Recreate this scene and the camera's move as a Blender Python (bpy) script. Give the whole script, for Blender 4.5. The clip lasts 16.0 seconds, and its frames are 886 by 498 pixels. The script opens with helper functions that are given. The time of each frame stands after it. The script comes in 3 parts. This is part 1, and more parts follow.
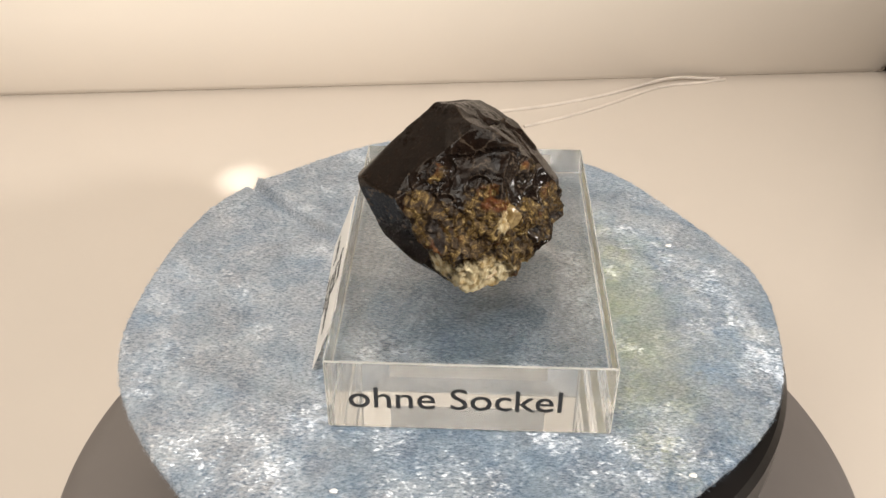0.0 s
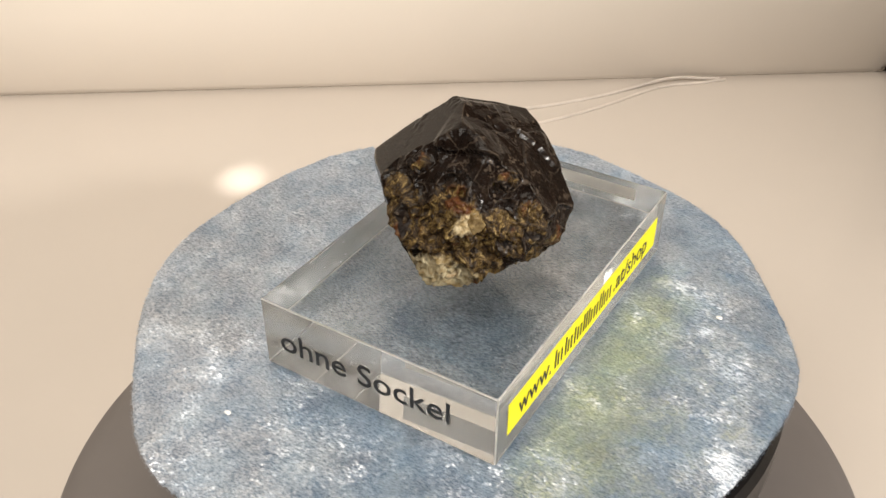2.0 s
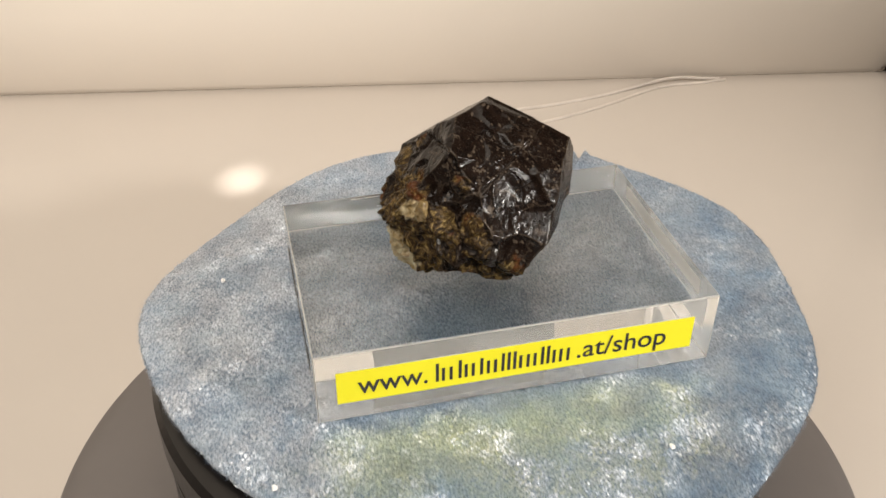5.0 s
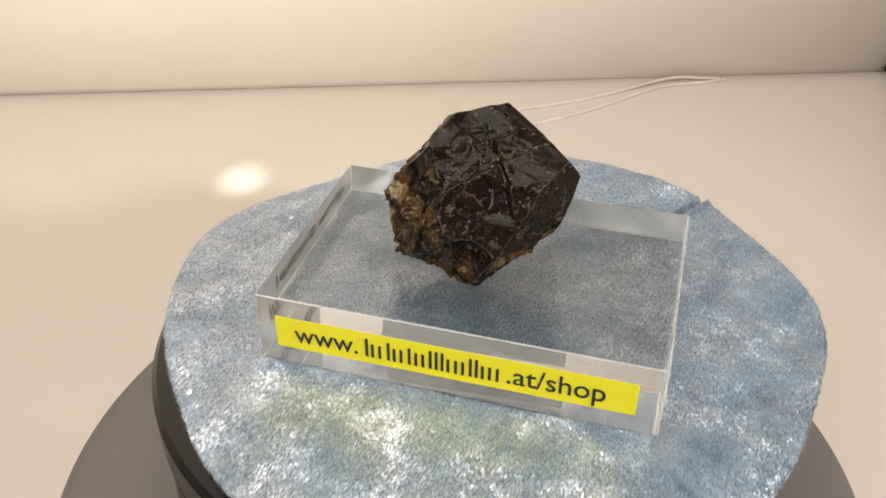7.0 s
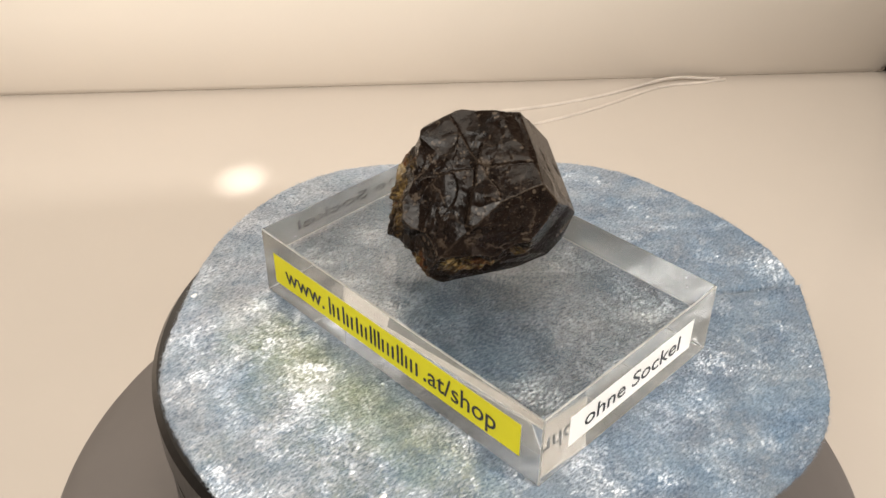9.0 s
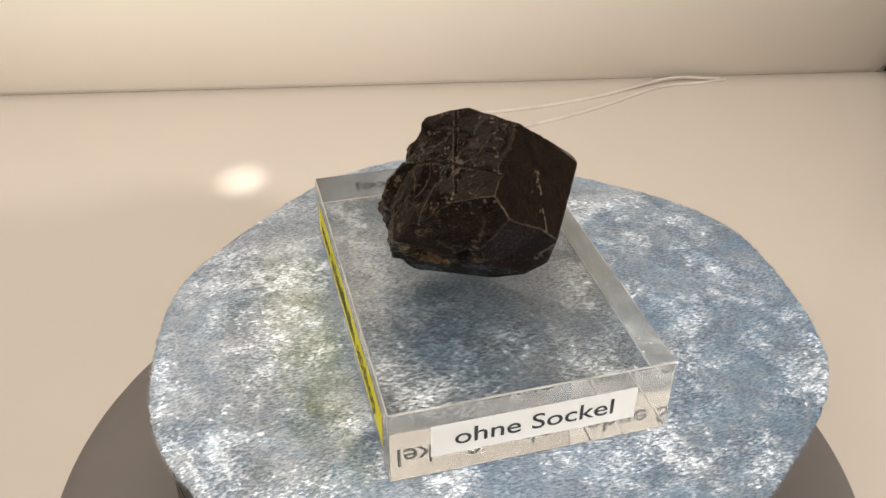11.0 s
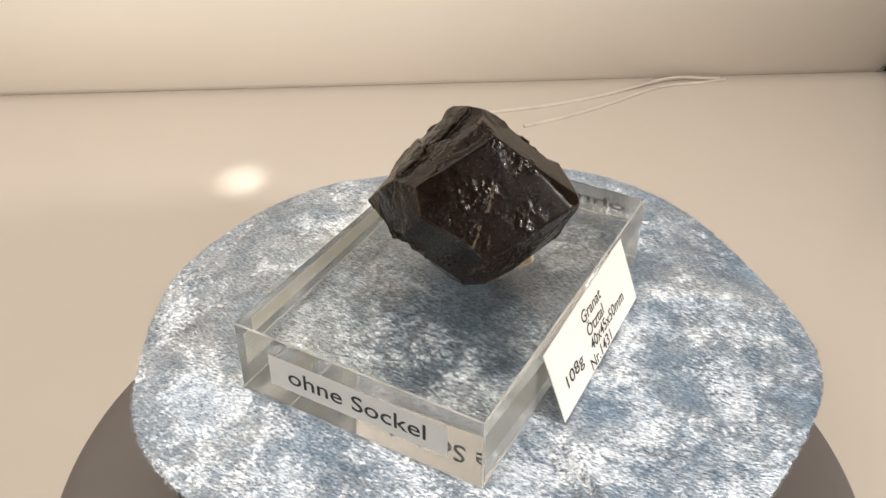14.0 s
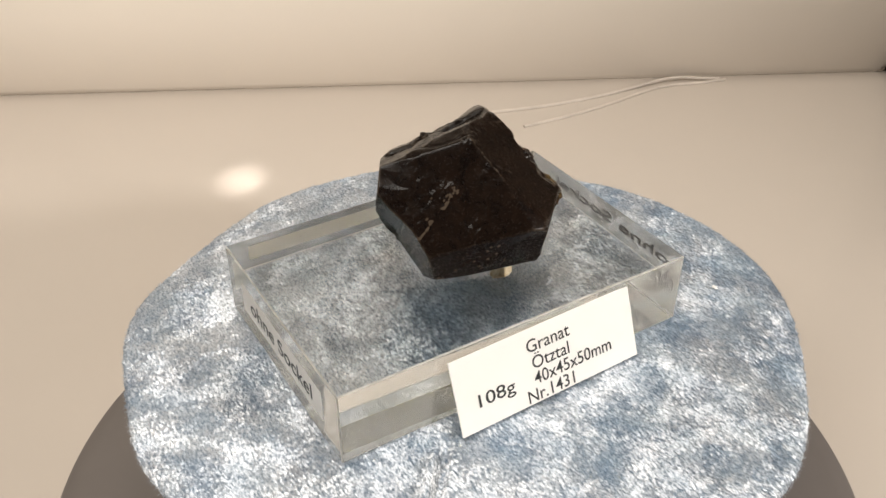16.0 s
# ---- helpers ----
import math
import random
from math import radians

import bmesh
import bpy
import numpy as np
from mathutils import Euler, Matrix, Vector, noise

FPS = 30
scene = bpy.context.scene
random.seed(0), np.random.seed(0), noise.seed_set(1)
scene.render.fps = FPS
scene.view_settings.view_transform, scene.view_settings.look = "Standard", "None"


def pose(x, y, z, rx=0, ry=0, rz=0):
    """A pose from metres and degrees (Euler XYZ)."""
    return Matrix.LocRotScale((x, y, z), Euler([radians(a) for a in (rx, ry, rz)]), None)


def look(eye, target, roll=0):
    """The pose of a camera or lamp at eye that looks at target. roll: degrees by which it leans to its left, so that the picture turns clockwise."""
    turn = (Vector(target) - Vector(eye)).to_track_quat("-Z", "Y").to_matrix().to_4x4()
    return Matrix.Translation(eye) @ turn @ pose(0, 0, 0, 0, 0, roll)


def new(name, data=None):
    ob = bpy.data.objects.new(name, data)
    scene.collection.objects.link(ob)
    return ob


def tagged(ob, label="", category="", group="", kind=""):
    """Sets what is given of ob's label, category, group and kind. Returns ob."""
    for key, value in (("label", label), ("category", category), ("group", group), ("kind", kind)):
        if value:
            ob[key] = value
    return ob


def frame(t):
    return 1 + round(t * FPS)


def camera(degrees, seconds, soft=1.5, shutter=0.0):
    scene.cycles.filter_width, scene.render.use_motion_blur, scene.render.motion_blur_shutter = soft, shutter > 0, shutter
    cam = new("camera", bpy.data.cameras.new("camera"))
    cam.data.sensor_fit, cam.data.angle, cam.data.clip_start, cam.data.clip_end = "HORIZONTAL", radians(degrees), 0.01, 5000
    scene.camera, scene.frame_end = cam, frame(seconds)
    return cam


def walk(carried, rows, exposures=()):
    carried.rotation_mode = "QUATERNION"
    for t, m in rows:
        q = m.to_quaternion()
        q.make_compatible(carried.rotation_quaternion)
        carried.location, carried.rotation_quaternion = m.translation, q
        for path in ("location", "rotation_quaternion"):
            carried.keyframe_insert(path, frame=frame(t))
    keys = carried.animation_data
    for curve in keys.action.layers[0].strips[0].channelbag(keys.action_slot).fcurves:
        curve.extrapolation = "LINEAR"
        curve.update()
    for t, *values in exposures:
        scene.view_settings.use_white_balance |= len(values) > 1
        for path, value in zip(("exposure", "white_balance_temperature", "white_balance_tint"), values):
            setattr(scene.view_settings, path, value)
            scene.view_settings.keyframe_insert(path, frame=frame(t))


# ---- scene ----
cam = camera(51.43, 16.0, soft=1.5)
EYE = pose(-0.00685, -0.19414, 0.15592, 54.968, 0, 0.0) @ pose(0, 0, 0, 0, 0, 0.2274)
walk(cam, [(0.0, EYE), (16.0, EYE)], exposures=[(0.0, -0.05), (3.0, -0.13), (4.2, -0.24), (6.5, -0.12), (9.0, -0.08), (11.5, -0.27), (12.5, -0.22), (13.5, -0.24), (16.0, -0.34)])

# ---------------------------------------------------------------- light
world = bpy.data.worlds.new("room_air")
world.use_nodes = True
world.node_tree.nodes["Background"].inputs[0].default_value = (1.0, 0.86, 0.70, 1)
world.node_tree.nodes["Background"].inputs[1].default_value = 0.25
scene.world = world


def area_lamp(name, eye, target, size, watts, colour, spread=180):
    data = bpy.data.lights.new(name, "AREA")
    data.shape, data.size, data.energy, data.color, data.spread = "DISK", size, watts, colour, radians(spread)
    ob = new(name, data)
    ob.matrix_world = look(eye, target)
    return ob


area_lamp("key_lamp", (-0.38, -0.34, 0.58), (0, 0.02, 0), 0.32, 3.1, (1.0, 0.95, 0.87))
area_lamp("second_lamp", (0.665, -0.405, 0.36), (0, 0, 0.03), 0.11, 0.98, (1.0, 0.95, 0.88), 62)
area_lamp("ceiling_lamp", (-0.05, -0.25, 1.45), (-0.02, 0.0, 0), 1.1, 16.5, (1.0, 0.90, 0.77))
# Added lamp with no known source; it throws the bright patch on the table.
spot = bpy.data.lights.new("added_patch_spot", "SPOT")
spot.energy, spot.spot_size, spot.spot_blend, spot.shadow_soft_size = 60.0, radians(1.7), 1.0, 0.006
spot.color = (1.0, 0.95, 0.86)
new("added_patch_spot", spot).matrix_world = look((-0.13, -0.35, 0.70), (-0.104, 0.188, -0.072))


# ---------------------------------------------------------------- materials
class Nodes:
    """Short hand for a node material."""

    def __init__(self, name):
        self.mat = bpy.data.materials.new(name)
        self.mat.use_nodes = True
        self.tree = self.mat.node_tree
        self.bsdf = self.tree.nodes["Principled BSDF"]
        self.coord = self.add("ShaderNodeTexCoord").outputs["Object"]

    def add(self, kind, **props):
        n = self.tree.nodes.new(kind)
        for k, v in props.items():
            setattr(n, k, v)
        return n

    def put(self, socket, value):
        if isinstance(value, bpy.types.NodeSocket):
            self.tree.links.new(value, socket)
        elif isinstance(value, tuple) and len(value) == 3 and socket.type == "RGBA":
            socket.default_value = (*value, 1)
        else:
            socket.default_value = value

    def set(self, **values):
        for k, v in values.items():
            self.put(self.bsdf.inputs[k.replace("_", " ")], v)
        return self

    def noise(self, scale, detail=3.0, rough=0.55, distortion=0.0, out=0, vector=None):
        n = self.add("ShaderNodeTexNoise")
        self.put(n.inputs["Vector"], vector or self.coord)
        for k, v in (("Scale", scale), ("Detail", detail), ("Roughness", rough), ("Distortion", distortion)):
            self.put(n.inputs[k], v)
        return n.outputs[out]

    def ramp(self, value, *stops):
        n = self.add("ShaderNodeValToRGB")
        self.put(n.inputs[0], value)
        while len(n.color_ramp.elements) < len(stops):
            n.color_ramp.elements.new(0.5)
        for e, (at, c) in zip(n.color_ramp.elements, stops):
            e.position = at
            e.color = (*c, 1) if isinstance(c, tuple) else (c, c, c, 1)
        return n.outputs[0]

    def mix(self, fac, a, b, blend="MIX"):
        n = self.add("ShaderNodeMix", data_type="RGBA", blend_type=blend)
        self.put(n.inputs[0], fac), self.put(n.inputs[6], a), self.put(n.inputs[7], b)
        return n.outputs[2]

    def math(self, op, a, b=0.0, clamp=False):
        n = self.add("ShaderNodeMath", operation=op, use_clamp=clamp)
        self.put(n.inputs[0], a), self.put(n.inputs[1], b)
        return n.outputs[0]

    def vec(self, op, a, b=(0, 0, 0), scale=1.0):
        n = self.add("ShaderNodeVectorMath", operation=op)
        self.put(n.inputs[0], a)
        if op == "SCALE":
            self.put(n.inputs["Scale"], scale)
        else:
            self.put(n.inputs[1], b)
        return n.outputs["Value" if op in ("LENGTH", "DISTANCE", "DOT_PRODUCT") else "Vector"]

    def bump(self, height, strength, distance):
        n = self.add("ShaderNodeBump")
        self.put(n.inputs["Height"], height), self.put(n.inputs["Strength"], strength)
        self.put(n.inputs["Distance"], distance)
        self.put(self.bsdf.inputs["Normal"], n.outputs[0])
        return self


def plain(name, colour, rough, spread=0.12, scale=60.0, grain=900.0, relief=0.00005, **more):
    m = Nodes(name)
    dark = tuple(c * (1 - spread) for c in colour)
    light = tuple(min(1.0, c * (1 + spread)) for c in colour)
    col = m.ramp(m.noise(scale, 4.0), (0.3, dark), (0.7, light))
    m.set(Base_Color=col, Roughness=rough, **more)
    if relief:
        m.bump(m.noise(grain, 3.0), 0.4, relief)
    return m.mat


TABLE = plain("white_laminate", (0.56, 0.505, 0.455), 0.14, 0.02, 9.0, 300.0, 0.00002)
WALL = plain("cream_wall_covering", (0.82, 0.745, 0.66), 0.6, 0.03, 7.0, 160.0, 0.0001)
# Colours of the unseen room, picked for reflections: pale sides, dark back and ceiling.
PALE_SHELL = plain("pale_unseen_shell", (0.60, 0.55, 0.49), 0.8, 0.04, 3.0, 200.0, 0.0003)
DARK_SHELL = plain("dark_unseen_shell", (0.13, 0.115, 0.10), 0.8, 0.04, 3.0, 200.0, 0.0003)
FLOOR = plain("brown_floor", (0.12, 0.08, 0.055), 0.5, 0.2, 5.0, 90.0, 0.0003)
DARK = plain("dark_brown_panel", (0.05, 0.035, 0.025), 0.4)
GREY = plain("grey_plastic", (0.140, 0.125, 0.119), 0.55, 0.05, 25.0, 3000.0, 0.00002)
BLACK = plain("black_plastic", (0.007, 0.006, 0.006), 0.28, 0.2, 60.0, 2500.0, 0.00002)
CABLE = plain("white_cable_sheath", (0.58, 0.52, 0.465), 0.6)
INK = plain("black_ink", (0.012, 0.012, 0.013), 0.5, 0.1, 200.0, 900.0, 0)


def thin_paper(name, colour, passing=0.2):
    """Paper that lets some light through."""
    m = Nodes(name)
    col = m.ramp(m.noise(90.0, 4.0), (0.3, tuple(c * 0.97 for c in colour)), (0.7, colour))
    m.set(Base_Color=col, Roughness=0.6)
    m.bump(m.noise(4000.0, 3.0), 0.3, 0.00002)
    glow = m.add("ShaderNodeBsdfTranslucent")
    m.put(glow.inputs[0], col)
    blend = m.add("ShaderNodeMixShader")
    m.put(blend.inputs[0], passing)
    m.tree.links.new(m.bsdf.outputs[0], blend.inputs[1])
    m.tree.links.new(glow.outputs[0], blend.inputs[2])
    m.tree.links.new(blend.outputs[0], m.tree.nodes["Material Output"].inputs[0])
    return m.mat


YELLOW = thin_paper("yellow_paper", (0.95, 0.86, 0.012), 0.12)
PAPER = thin_paper("white_paper", (0.88, 0.86, 0.83))
LINT = plain("white_lint", (0.8, 0.8, 0.8), 0.8)


def acrylic():
    m = Nodes("clear_acrylic")
    m.set(Base_Color=(0.985, 0.995, 0.985), Roughness=0.0, IOR=1.49, Transmission_Weight=1.0)
    scratch = m.ramp(m.noise(900.0, 2.0), (0.62, 0.0), (0.8, 1.0))
    m.set(Roughness=m.math("MULTIPLY", scratch, 0.05))
    return m.mat


ACRYLIC = acrylic()


def hazy_acrylic(name, haze, rough):
    """Sawn and half-polished acrylic: part of the light is scattered at the surface."""
    m = Nodes(name)
    m.set(Base_Color=(0.98, 0.985, 0.975), Roughness=rough, IOR=1.49, Transmission_Weight=1.0)
    white, through_it = m.add("ShaderNodeBsdfDiffuse"), m.add("ShaderNodeBsdfTranslucent")
    for n in (white, through_it):
        m.put(n.inputs[0], (0.88, 0.87, 0.83))
    both, blend = m.add("ShaderNodeMixShader"), m.add("ShaderNodeMixShader")
    m.put(both.inputs[0], 0.45)
    m.tree.links.new(white.outputs[0], both.inputs[1])
    m.tree.links.new(through_it.outputs[0], both.inputs[2])
    cloud = m.noise(130.0, 4.0, 0.6)
    m.put(blend.inputs[0], m.ramp(cloud, (0.3, haze * 0.75), (0.7, haze * 1.25)))
    m.tree.links.new(m.bsdf.outputs[0], blend.inputs[1])
    m.tree.links.new(both.outputs[0], blend.inputs[2])
    m.tree.links.new(blend.outputs[0], m.tree.nodes["Material Output"].inputs[0])
    return m.mat


SIDE = hazy_acrylic("satin_acrylic_side", 0.19, 0.02)
RIM = hazy_acrylic("frosted_acrylic_edge", 0.60, 0.2)


def velvet():
    m = Nodes("crushed_velvet")
    half = (0.5, 0.5, 0.5)
    patch = m.noise(85.0, 6.0, 0.66, 0.25)
    broad = m.noise(24.0, 3.0, 0.5, 0.5)
    grid = m.add("ShaderNodeMapping")
    m.put(grid.inputs["Vector"], m.coord)
    grid.inputs["Rotation"].default_value = (0, 0, radians(34))
    grid.inputs["Scale"].default_value = (0.45, 1.0, 1.0)
    fine = m.noise(2000.0, 3.0, 0.7, 0.0, 0, grid.outputs[0])
    col = m.ramp(patch, (0.36, (0.062, 0.118, 0.200)), (0.5, (0.120, 0.196, 0.290)), (0.66, (0.235, 0.315, 0.400)))
    col = m.mix(m.ramp(broad, (0.40, 0.0), (0.68, 0.55)), col, (0.115, 0.205, 0.325))
    # yellow-green tint with an uneven rim beside one long side
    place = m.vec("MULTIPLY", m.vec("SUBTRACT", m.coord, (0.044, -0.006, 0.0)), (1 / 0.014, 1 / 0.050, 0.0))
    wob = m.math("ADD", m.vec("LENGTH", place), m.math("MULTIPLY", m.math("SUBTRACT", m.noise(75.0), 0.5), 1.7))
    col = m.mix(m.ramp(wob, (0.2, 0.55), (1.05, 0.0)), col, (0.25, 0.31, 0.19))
    # darker damp-looking dots
    col = m.mix(m.ramp(m.noise(150.0, 1.0), (0.70, 0.0), (0.77, 0.55)), col, (0.06, 0.10, 0.16))
    col = m.mix(1.0, col, m.ramp(fine, (0.32, 0.55), (0.68, 1.40)), "MULTIPLY")
    m.set(Base_Color=col, Roughness=0.8, Specular_IOR_Level=0.15, Sheen_Weight=0.35, Sheen_Roughness=0.4, Sheen_Tint=(0.85, 0.92, 1.0))
    # the nap leans all one way, but stands, lies or turns from patch to patch, and its hairs glisten
    lean = m.vec("SCALE", m.vec("SUBTRACT", m.noise(62.0, 6.0, 0.64, 0.3, 1), half), scale=NAP_PATCH * 0.92)
    curl = m.vec("SCALE", m.vec("SUBTRACT", m.noise(330.0, 3.0, 0.6, 0.2, 1), half), scale=0.9)
    hair = m.vec("SCALE", m.vec("SUBTRACT", m.noise(1700.0, 3.0, 0.75, 0.0, 1, grid.outputs[0]), half), scale=NAP_HAIR)
    soft = m.vec("ADD", m.vec("ADD", lean, curl), NAP)

    def facing(v):
        flat = m.vec("ADD", m.vec("MULTIPLY", v, (1, 1, 0.2)), (0, 0, 1.0))
        turn = m.add("ShaderNodeVectorTransform", vector_type="NORMAL", convert_from="OBJECT", convert_to="WORLD")
        m.put(turn.inputs[0], flat)
        return m.vec("NORMALIZE", turn.outputs[0])

    m.put(m.bsdf.inputs["Normal"], facing(m.vec("SCALE", m.vec("ADD", soft, hair), scale=0.45)))
    gloss = m.add("ShaderNodeBsdfGlossy")
    m.put(gloss.inputs["Color"], (0.84, 0.86, 0.91))
    m.put(gloss.inputs["Roughness"], 0.42)
    m.put(gloss.inputs["Normal"], facing(m.vec("ADD", soft, hair)))
    blend = m.add("ShaderNodeMixShader")
    thick = m.ramp(m.noise(55.0, 6.0, 0.68, 0.3), (0.36, 0.55), (0.60, 1.10))
    m.put(blend.inputs[0], m.math("MULTIPLY", thick, m.ramp(fine, (0.35, NAP_SHINE * 0.4), (0.65, NAP_SHINE * 1.6))))
    m.tree.links.new(m.bsdf.outputs[0], blend.inputs[1])
    m.tree.links.new(gloss.outputs[0], blend.inputs[2])
    m.tree.links.new(blend.outputs[0], m.tree.nodes["Material Output"].inputs[0])
    return m.mat


NAP = (-0.15, 0.105, 0.0)
NAP_PATCH, NAP_HAIR, NAP_SHINE = 2.9, 2.5, 0.47
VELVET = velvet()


def garnet():
    m = Nodes("garnet")
    mid, fine = m.noise(330.0, 4.0, 0.65, 0.6), m.noise(1500.0, 3.0, 0.7)
    dark = m.ramp(mid, (0.3, (0.0035, 0.0022, 0.0018)), (0.75, (0.013, 0.0075, 0.005)))
    geo = m.add("ShaderNodeNewGeometry")
    worn = m.ramp(m.math("ADD", geo.outputs["Pointiness"], m.math("MULTIPLY", m.math("SUBTRACT", fine, 0.5), 0.05)),
                  (0.515, 0.0), (0.56, 0.6))
    scuff = m.ramp(m.math("MULTIPLY", m.noise(200.0, 5.0, 0.75, 1.5), m.noise(1100.0, 3.0, 0.7)), (0.31, 0.0), (0.40, 0.6))
    cells = m.add("ShaderNodeTexVoronoi", feature="DISTANCE_TO_EDGE")
    m.put(cells.inputs["Vector"], m.vec("ADD", m.coord, m.vec("SCALE", m.noise(260.0, 4.0, 0.6, 0.0, 1), scale=0.006)))
    m.put(cells.inputs["Scale"], 105.0)
    vein = m.math("MULTIPLY", m.ramp(cells.outputs[0], (0.0, 0.75), (0.035, 0.0)), m.ramp(m.noise(130.0, 3.0), (0.48, 0.0), (0.60, 1.0)))
    stepped = m.add("ShaderNodeAttribute", attribute_name="stepped").outputs["Fac"]
    marks = m.math("MULTIPLY", m.math("MAXIMUM", scuff, vein), m.math("ADD", 0.05, m.math("MULTIPLY", stepped, 0.80)))
    dark = m.mix(m.math("MAXIMUM", worn, marks), dark, (0.10, 0.075, 0.055))
    brown = m.ramp(m.noise(380.0, 6.0, 0.75, 1.6), (0.36, (0.005, 0.0035, 0.0025)), (0.47, (0.028, 0.016, 0.007)),
                   (0.57, (0.105, 0.066, 0.022)), (0.72, (0.44, 0.33, 0.14)))
    rust = m.ramp(m.noise(150.0, 3.0), (0.58, 0.0), (0.68, 0.55))
    brown = m.mix(rust, brown, (0.11, 0.030, 0.008))
    chunk = m.ramp(m.noise(120.0, 2.0, 0.5, 0.3), (0.60, 0.0), (0.63, 1.0))
    brown = m.mix(chunk, brown, dark)
    broken = m.add("ShaderNodeAttribute", attribute_name="broken").outputs["Fac"]
    pale = m.add("ShaderNodeAttribute", attribute_name="pale").outputs["Fac"]
    edge = m.math("ADD", broken, m.math("MULTIPLY", m.math("MULTIPLY", m.math("SUBTRACT", m.noise(260.0, 5.0, 0.65), 0.5), 1.1), m.math("MULTIPLY", broken, 2.5, True)))
    mask = m.ramp(edge, (0.44, 0.0), (0.60, 1.0))
    col = m.mix(mask, dark, brown)
    light = m.ramp(m.math("ADD", pale, m.math("MULTIPLY", m.math("SUBTRACT", mid, 0.5), 1.2)), (0.40, 0.0), (0.70, 0.9))
    col = m.mix(light, col, m.ramp(m.noise(500.0, 4.0), (0.35, (0.30, 0.21, 0.09)), (0.65, (0.58, 0.50, 0.33))))
    m.set(Base_Color=col, Roughness=m.math("ADD", m.ramp(fine, (0.35, 0.15), (0.65, 0.30)), m.math("MULTIPLY", mask, 0.20)), Specular_IOR_Level=0.15)
    streak = m.add("ShaderNodeMapping")
    m.put(streak.inputs["Vector"], m.coord)
    streak.inputs["Rotation"].default_value = (0.5, 0.9, 0.3)
    streak.inputs["Scale"].default_value = (1.0, 0.16, 1.0)
    ridges = m.noise(1300.0, 4.0, 0.7, 0.4, 0, streak.outputs[0])
    lines = m.math("MULTIPLY", ridges, m.math("ADD", 0.10, m.math("MULTIPLY", stepped, 0.55)))
    h = m.math("ADD", m.math("ADD", m.math("MULTIPLY", mid, m.math("ADD", 0.05, m.math("MULTIPLY", mask, 0.3))), m.math("MULTIPLY", fine, 0.42)), lines)
    m.bump(h, m.math("ADD", 0.11, m.math("MULTIPLY", mask, 0.60)), 0.0006)
    return m.mat


GARNET = garnet()


def stone_grain(name, dark, light, rough):
    m = Nodes(name)
    m.set(Base_Color=m.ramp(m.noise(420.0, 5.0, 0.7, 0.8), (0.35, dark), (0.65, light)), Roughness=rough)
    m.bump(m.noise(900.0, 4.0, 0.7), 0.3, 0.0003)
    return m.mat


# ---------------------------------------------------------------- mesh helpers
def part(name, bm, material, parent=None, label="", smooth=False):
    me = bpy.data.meshes.new(name)
    bm.to_mesh(me)
    bm.free()
    me.materials.append(material)
    if smooth:
        me.polygons.foreach_set("use_smooth", [True] * len(me.polygons))
    ob = new(name, me)
    ob.parent = parent
    return tagged(ob, label)


def box(x0, x1, y0, y1, z0, z1, bevel=0.0, segments=2):
    bm = bmesh.new()
    bmesh.ops.create_cube(bm, size=1.0)
    for v in bm.verts:
        v.co = Vector((x0 if v.co.x < 0 else x1, y0 if v.co.y < 0 else y1, z0 if v.co.z < 0 else z1))
    if bevel:
        bmesh.ops.bevel(bm, geom=bm.edges[:], offset=bevel, segments=segments, profile=0.5, affect="EDGES")
    return bm


def lathe(profile, steps=160):
    """A solid of revolution about z from (radius, height) pairs, from the axis to the axis."""
    bm = bmesh.new()
    rings = []
    for r, z in profile:
        if r < 1e-6:
            rings.append([bm.verts.new((0, 0, z))])
        else:
            rings.append([bm.verts.new((r * math.cos(2 * math.pi * k / steps), r * math.sin(2 * math.pi * k / steps), z))
                          for k in range(steps)])
    for a, b in zip(rings, rings[1:]):
        for k in range(steps):
            j = (k + 1) % steps
            q = [a[k % len(a)], a[j % len(a)], b[j % len(b)], b[k % len(b)]]
            q = [v for i, v in enumerate(q) if v not in q[:i]]
            if len(q) > 2:
                bm.faces.new(q)
    bmesh.ops.recalc_face_normals(bm, faces=bm.faces[:])
    return bm


def tube(points, radius, sides=10):
    """A round tube along a smooth line through the points."""
    cu = bpy.data.curves.new("line", "CURVE")
    cu.dimensions, cu.bevel_depth, cu.bevel_resolution, cu.resolution_u, cu.use_fill_caps = "3D", radius, 3, 12, True
    sp = cu.splines.new("NURBS")
    sp.points.add(len(points) - 1)
    for q, c in zip(sp.points, points):
        q.co = (*c, 1)
    sp.use_endpoint_u, sp.order_u = True, 4
    ob = bpy.data.objects.new("line", cu)
    scene.collection.objects.link(ob)
    me = bpy.data.meshes.new_from_object(ob.evaluated_get(bpy.context.evaluated_depsgraph_get()))
    bm = bmesh.new()
    bm.from_mesh(me)
    bpy.data.objects.remove(ob)
    return bm


